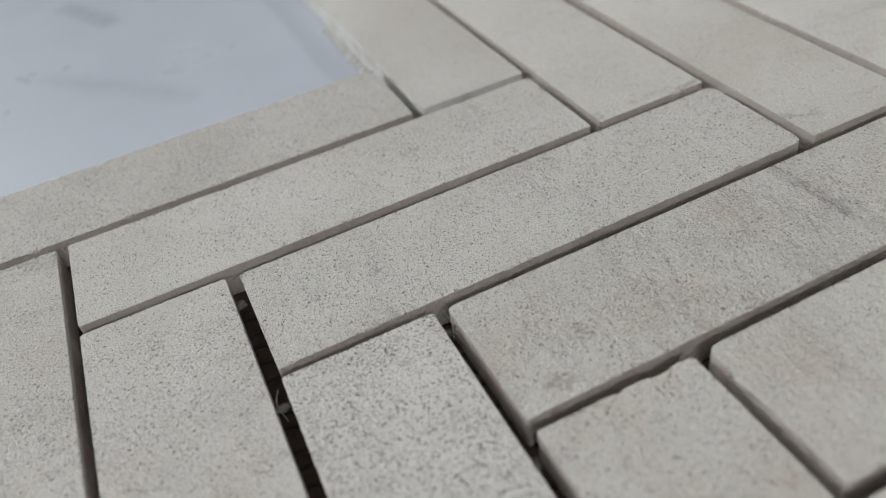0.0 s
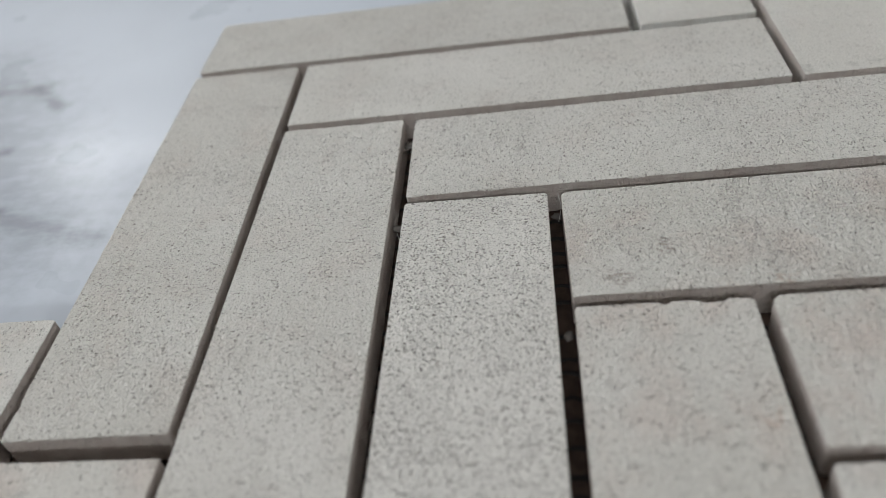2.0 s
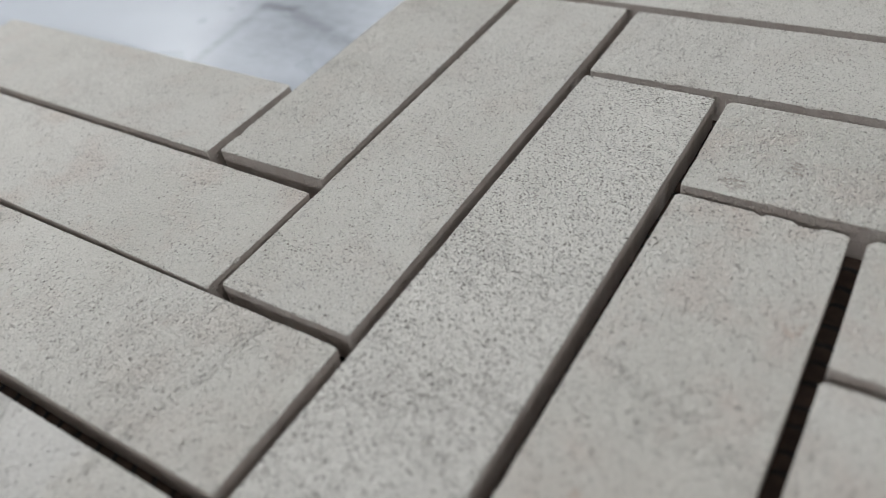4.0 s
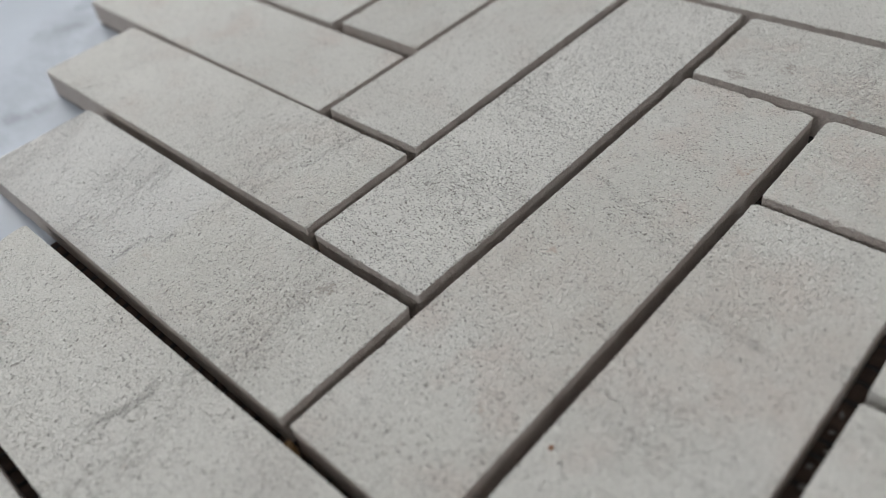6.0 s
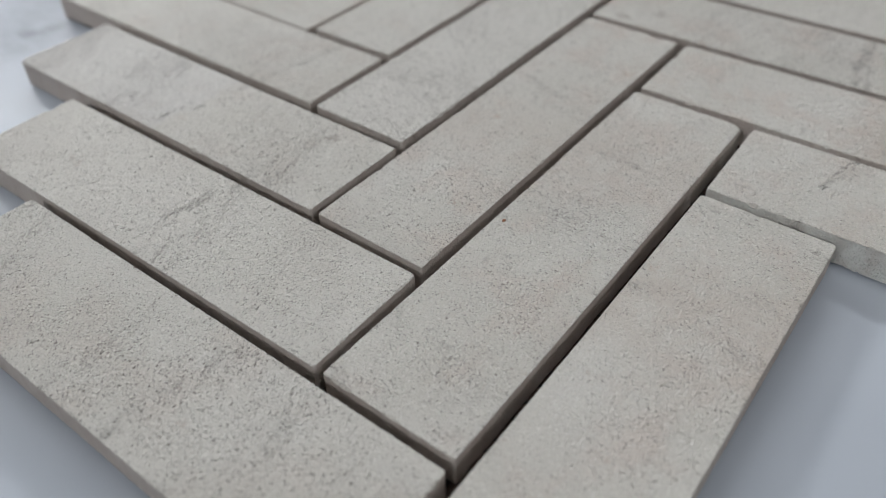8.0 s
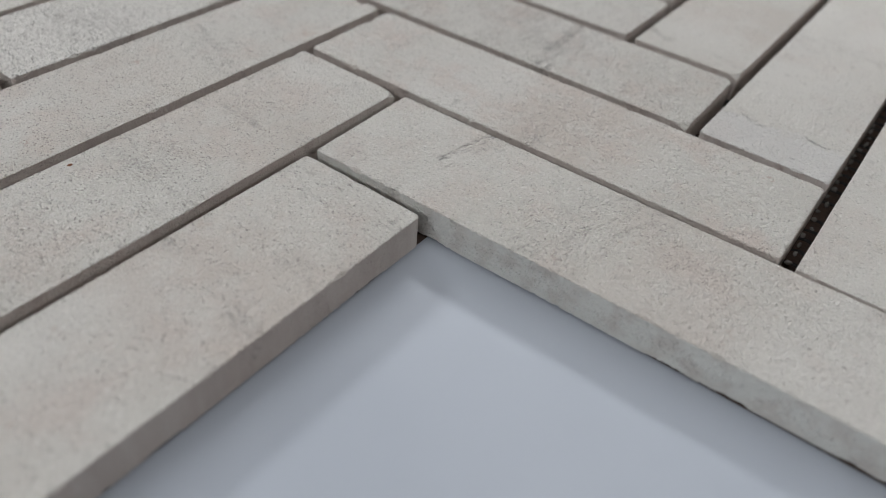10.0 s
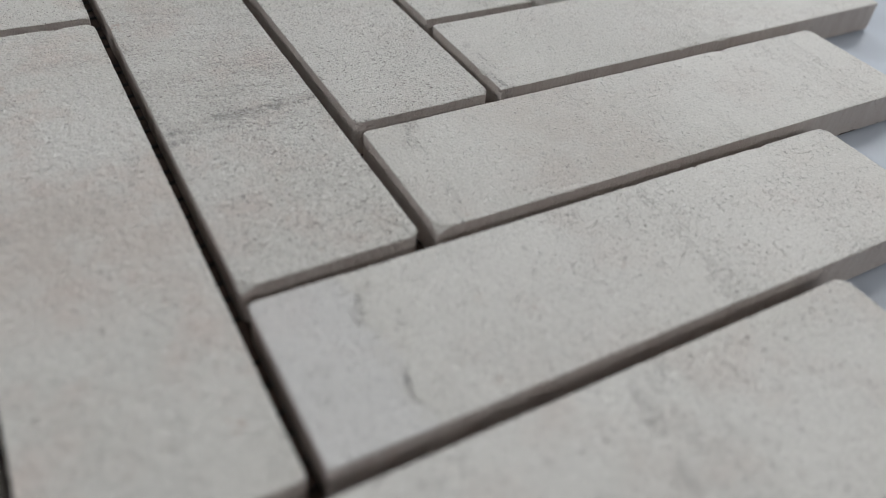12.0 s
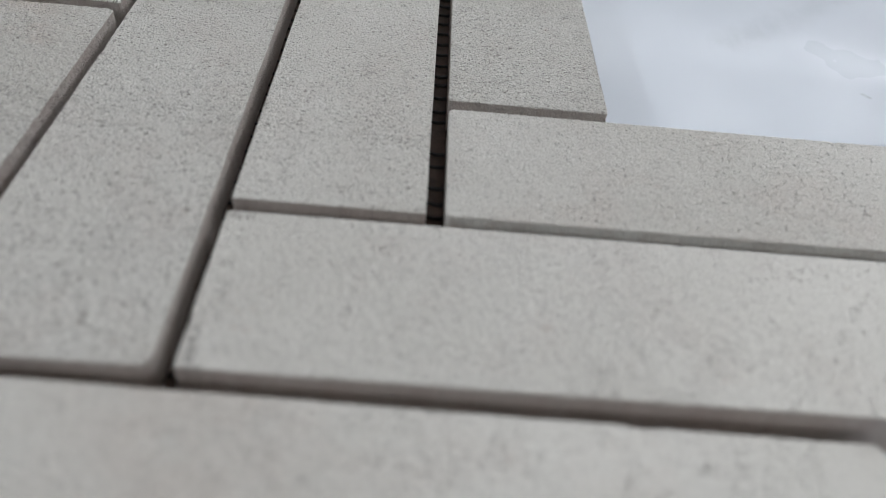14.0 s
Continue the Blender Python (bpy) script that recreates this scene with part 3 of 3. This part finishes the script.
def held():
    """Cells of the plan that lie under a tile, and those in a joint between two."""
    at = ORIGIN + (np.arange(COUNT) + 0.5) * CELL
    x, y = at[:, None], at[None, :]
    shape = (COUNT, COUNT)
    under, near = np.zeros(shape, bool), np.zeros(shape, int)
    west, east, south, north = (np.zeros(shape, bool) for _ in range(4))
    far, close = 0.0042, 0.0012
    for a, b, c, d in FOOT:
        under |= (x > a + 0.0004) & (x < c - 0.0004) & (y > b + 0.0004) & (y < d - 0.0004)
        near += (x > a - close) & (x < c + close) & (y > b - close) & (y < d + close)
        across, along = (y > b) & (y < d), (x > a) & (x < c)
        west |= across & (x > c - 0.0005) & (x < c + far)
        east |= across & (x > a - far) & (x < a + 0.0005)
        south |= along & (y > d - 0.0005) & (y < d + far)
        north |= along & (y > b - far) & (y < b + 0.0005)
    plan = under | (west & east) | (south & north) | (near > 1)
    # close what small gaps are left where joints meet
    for grow in (True, False):
        for axis in (0, 1):
            spread = plan.copy()
            for step in (-3, -2, -1, 1, 2, 3):
                moved = np.roll(plan, step, axis)
                spread = spread | moved if grow else spread & moved
            plan = spread
    joint = plan & ~under
    return under, joint


def runs(line):
    """Starts and ends of the stretches of a line that are set."""
    step = np.flatnonzero(np.diff(np.r_[0, line.astype(int), 0]))
    return zip(step[::2], step[1::2])


def film_and_strands():
    """The resin film under the sheet, and dark ribs in the joints for the mesh's strands and its shaded holes."""
    (under, joint), film, net = held(), bmesh.new(), bmesh.new()
    plan = under | joint
    for i in range(COUNT):
        x = ORIGIN + i * CELL
        for j0, j1 in runs(plan[i]):
            corners = [film.verts.new((px, ORIGIN + pj * CELL, 0.00022)) for px, pj in ((x, j0), (x + CELL, j0), (x + CELL, j1), (x, j1))]
            film.faces.new(corners)
    # ribs are bowed, swell to one side like the shaded mesh holes, and lie open in the joints only
    for way in (0, 1):
        grid = joint if way == 0 else joint.T
        for i in range(0, COUNT, 5):
            mid = ORIGIN + (i + 0.5) * CELL
            for j0, j1 in runs(grid[i]):
                if j1 - j0 > 12:
                    continue
                a, b = ORIGIN + (j0 - 1) * CELL, ORIGIN + (j1 + 1) * CELL
                mid = ORIGIN + (i + 0.5) * CELL + 0.0016 * noise.noise(Vector((i * 0.77, a * 310, way + 5)))
                whim = noise.noise(Vector((mid * 700, a * 260, way)))
                bow, fat, last = 0.0008 + 0.0006 * whim, 0.00024 + 0.00012 * noise.noise(Vector((mid * 900, a * 500, 3))), None
                count = 8
                for c in range(count + 1):
                    part_way = c / count
                    v = a + (b - a) * part_way
                    u = mid + bow * math.sin(math.pi * part_way) + 0.0002 * noise.noise(Vector((mid * 900, v * 900, way)))
                    half, top = fat * (0.5 + 1.3 * part_way), MESH * (0.8 + 0.5 * math.sin(math.pi * part_way))
                    ring = []
                    for du, z in ((-half, 0.00024), (-half * 0.5, top), (half * 0.5, top), (half, 0.00024)):
                        ring.append(net.verts.new((u + du, v, z) if way == 0 else (v, u + du, z)))
                    if last:
                        for e in (0, 1, 2):
                            net.faces.new((last[e], last[e + 1], ring[e + 1], ring[e]))
                    last = ring
    return film, net


film, net = film_and_strands()
resin = part("resin_film", film, RESIN, sheet, "dark brown resin film under the tiles")
resin["kind"] = "stuff"
backing = part("mesh_ribs_and_holes", net, NETTING, sheet, "dark ribs of the backing mesh, drawn also for its shaded holes")
backing["kind"] = "stuff"


def lump(seed, rx, ry, rz):
    """A drop of set glue, uneven and flat underneath."""
    bm = bmesh.new()
    bmesh.ops.create_icosphere(bm, subdivisions=2, radius=1.0)
    for v in bm.verts:
        k = 1 + 0.45 * noise.noise(v.co * 1.6 + Vector((seed * 3.7, seed, 0)))
        v.co = Vector((v.co.x * rx * k, v.co.y * ry * k, max(v.co.z, -0.3) * rz * k))
    for f in bm.faces:
        f.smooth = True
    return bm


# drops and flakes of glue in the joints: place in steps, height over the table, half sizes
rng = random.Random(9)
DROPS = [(-0.02, 3.82, 0.0028, 0.0013, 0.0010, 0.0006), (-0.01, 2.87, 0.0030, 0.0013, 0.0008, 0.0005), (1.01, 1.9, 0.0020, 0.0012, 0.0007, 0.0005), (1.01, 2.92, 0.0018, 0.0011, 0.0008, 0.0006)]
DROPS += [(x, -2.83 + rng.uniform(-0.015, 0.015), 0.0009, 0.0007, 0.0006, 0.0005) for x in (0.20, 0.35, 0.57, 0.80, 1.09)]
DROPS += [(5.79 + rng.uniform(-0.02, 0.02), 1.36 + 0.113 * i, 0.0007, rng.uniform(0.0003, 0.0007), rng.uniform(0.0003, 0.0006), rng.uniform(0.0003, 0.0009)) for i in range(20)]
DROPS += [(3.0 + rng.uniform(-0.02, 0.02), -0.9 + 0.115 * i, 0.0006, rng.uniform(0.0003, 0.0006), rng.uniform(0.0003, 0.0006), rng.uniform(0.0003, 0.0006)) for i in range(9)]
DROPS += [(6.82 + rng.uniform(-0.02, 0.02), 1.42 + 0.115 * i, 0.0019, 0.0010, 0.0011, 0.0011) for i in range(11)]
for i, (x, y, z, rx, ry, rz) in enumerate(DROPS):
    drop = part("glue_drop", lump(i, rx, ry, rz), GLUE, sheet, "drop of clear set glue")
    drop.matrix_basis = pose(x * STEP, y * STEP, z, rng.uniform(-20, 20), rng.uniform(-20, 20), rng.uniform(0, 90))


# amber resin squeezed up where joints meet
for i, (x, y) in enumerate(((1.0, -1.79), (0.0, -0.79), (2.0, -2.79))):
    squeezed = part("resin_drop", lump(70 + i, 0.0012, 0.0011, 0.0032), AMBER, sheet, "amber-brown drop of set resin")
    squeezed.matrix_basis = pose(x * STEP, y * STEP, 0.0006)


def thread(points, radius):
    curve = bpy.data.curves.new("fibre", "CURVE")
    curve.dimensions, curve.bevel_depth, curve.bevel_resolution = "3D", radius, 2
    line = curve.splines.new("BEZIER")
    line.bezier_points.add(len(points) - 1)
    for p, (x, y, z) in zip(line.bezier_points, points):
        p.co = (x * STEP, y * STEP, z)
        p.handle_left_type = p.handle_right_type = "AUTO"
    curve.materials.append(FIBRE)
    ob = new("loose_fibre", curve)
    ob.parent = sheet
    return tagged(ob, "loose white glass fibre")


thread([(1.02, 2.96, 0.0062), (1.035, 2.90, 0.0046), (1.015, 2.84, 0.0024)], 0.00005)
thread([(0.0, 2.93, 0.0052), (-0.03, 2.89, 0.0040), (-0.01, 2.80, 0.0020)], 0.00004)
thread([(0.33, -2.86, 0.0007), (0.35, -2.82, 0.0018), (0.37, -2.79, 0.0013)], 0.00006)

# the frayed edge of the mesh along the foot of one tile, stub by stub
x0, y0, x1, y1 = FOOT[[key for key in made].index(("v", -2))]
for i in range(22):
    bm = lump(40 + i, rng.uniform(0.0012, 0.0019), rng.uniform(0.0009, 0.0012), 0.0010)
    stub = part("mesh_stub", bm, FIBRE, sheet, "frayed white stub of backing mesh")
    stub.location = (x0 - rng.uniform(0.0004, 0.0010), y0 + 0.004 + i * 0.0030, 0.0005)

# a rusty fleck on one tile
bm = bmesh.new()
bmesh.ops.create_icosphere(bm, subdivisions=2, radius=1.0)
for v in bm.verts:
    v.co = Vector((v.co.x * 0.00045, v.co.y * 0.00035, v.co.z * 0.00012)) * (1 + 0.35 * noise.noise(v.co * 2.3))
fleck = part("rust_fleck", bm, RUST, made["V", 2], "tiny rust-brown speck")
fleck.location = (-0.0047, 0.0106, THICK)
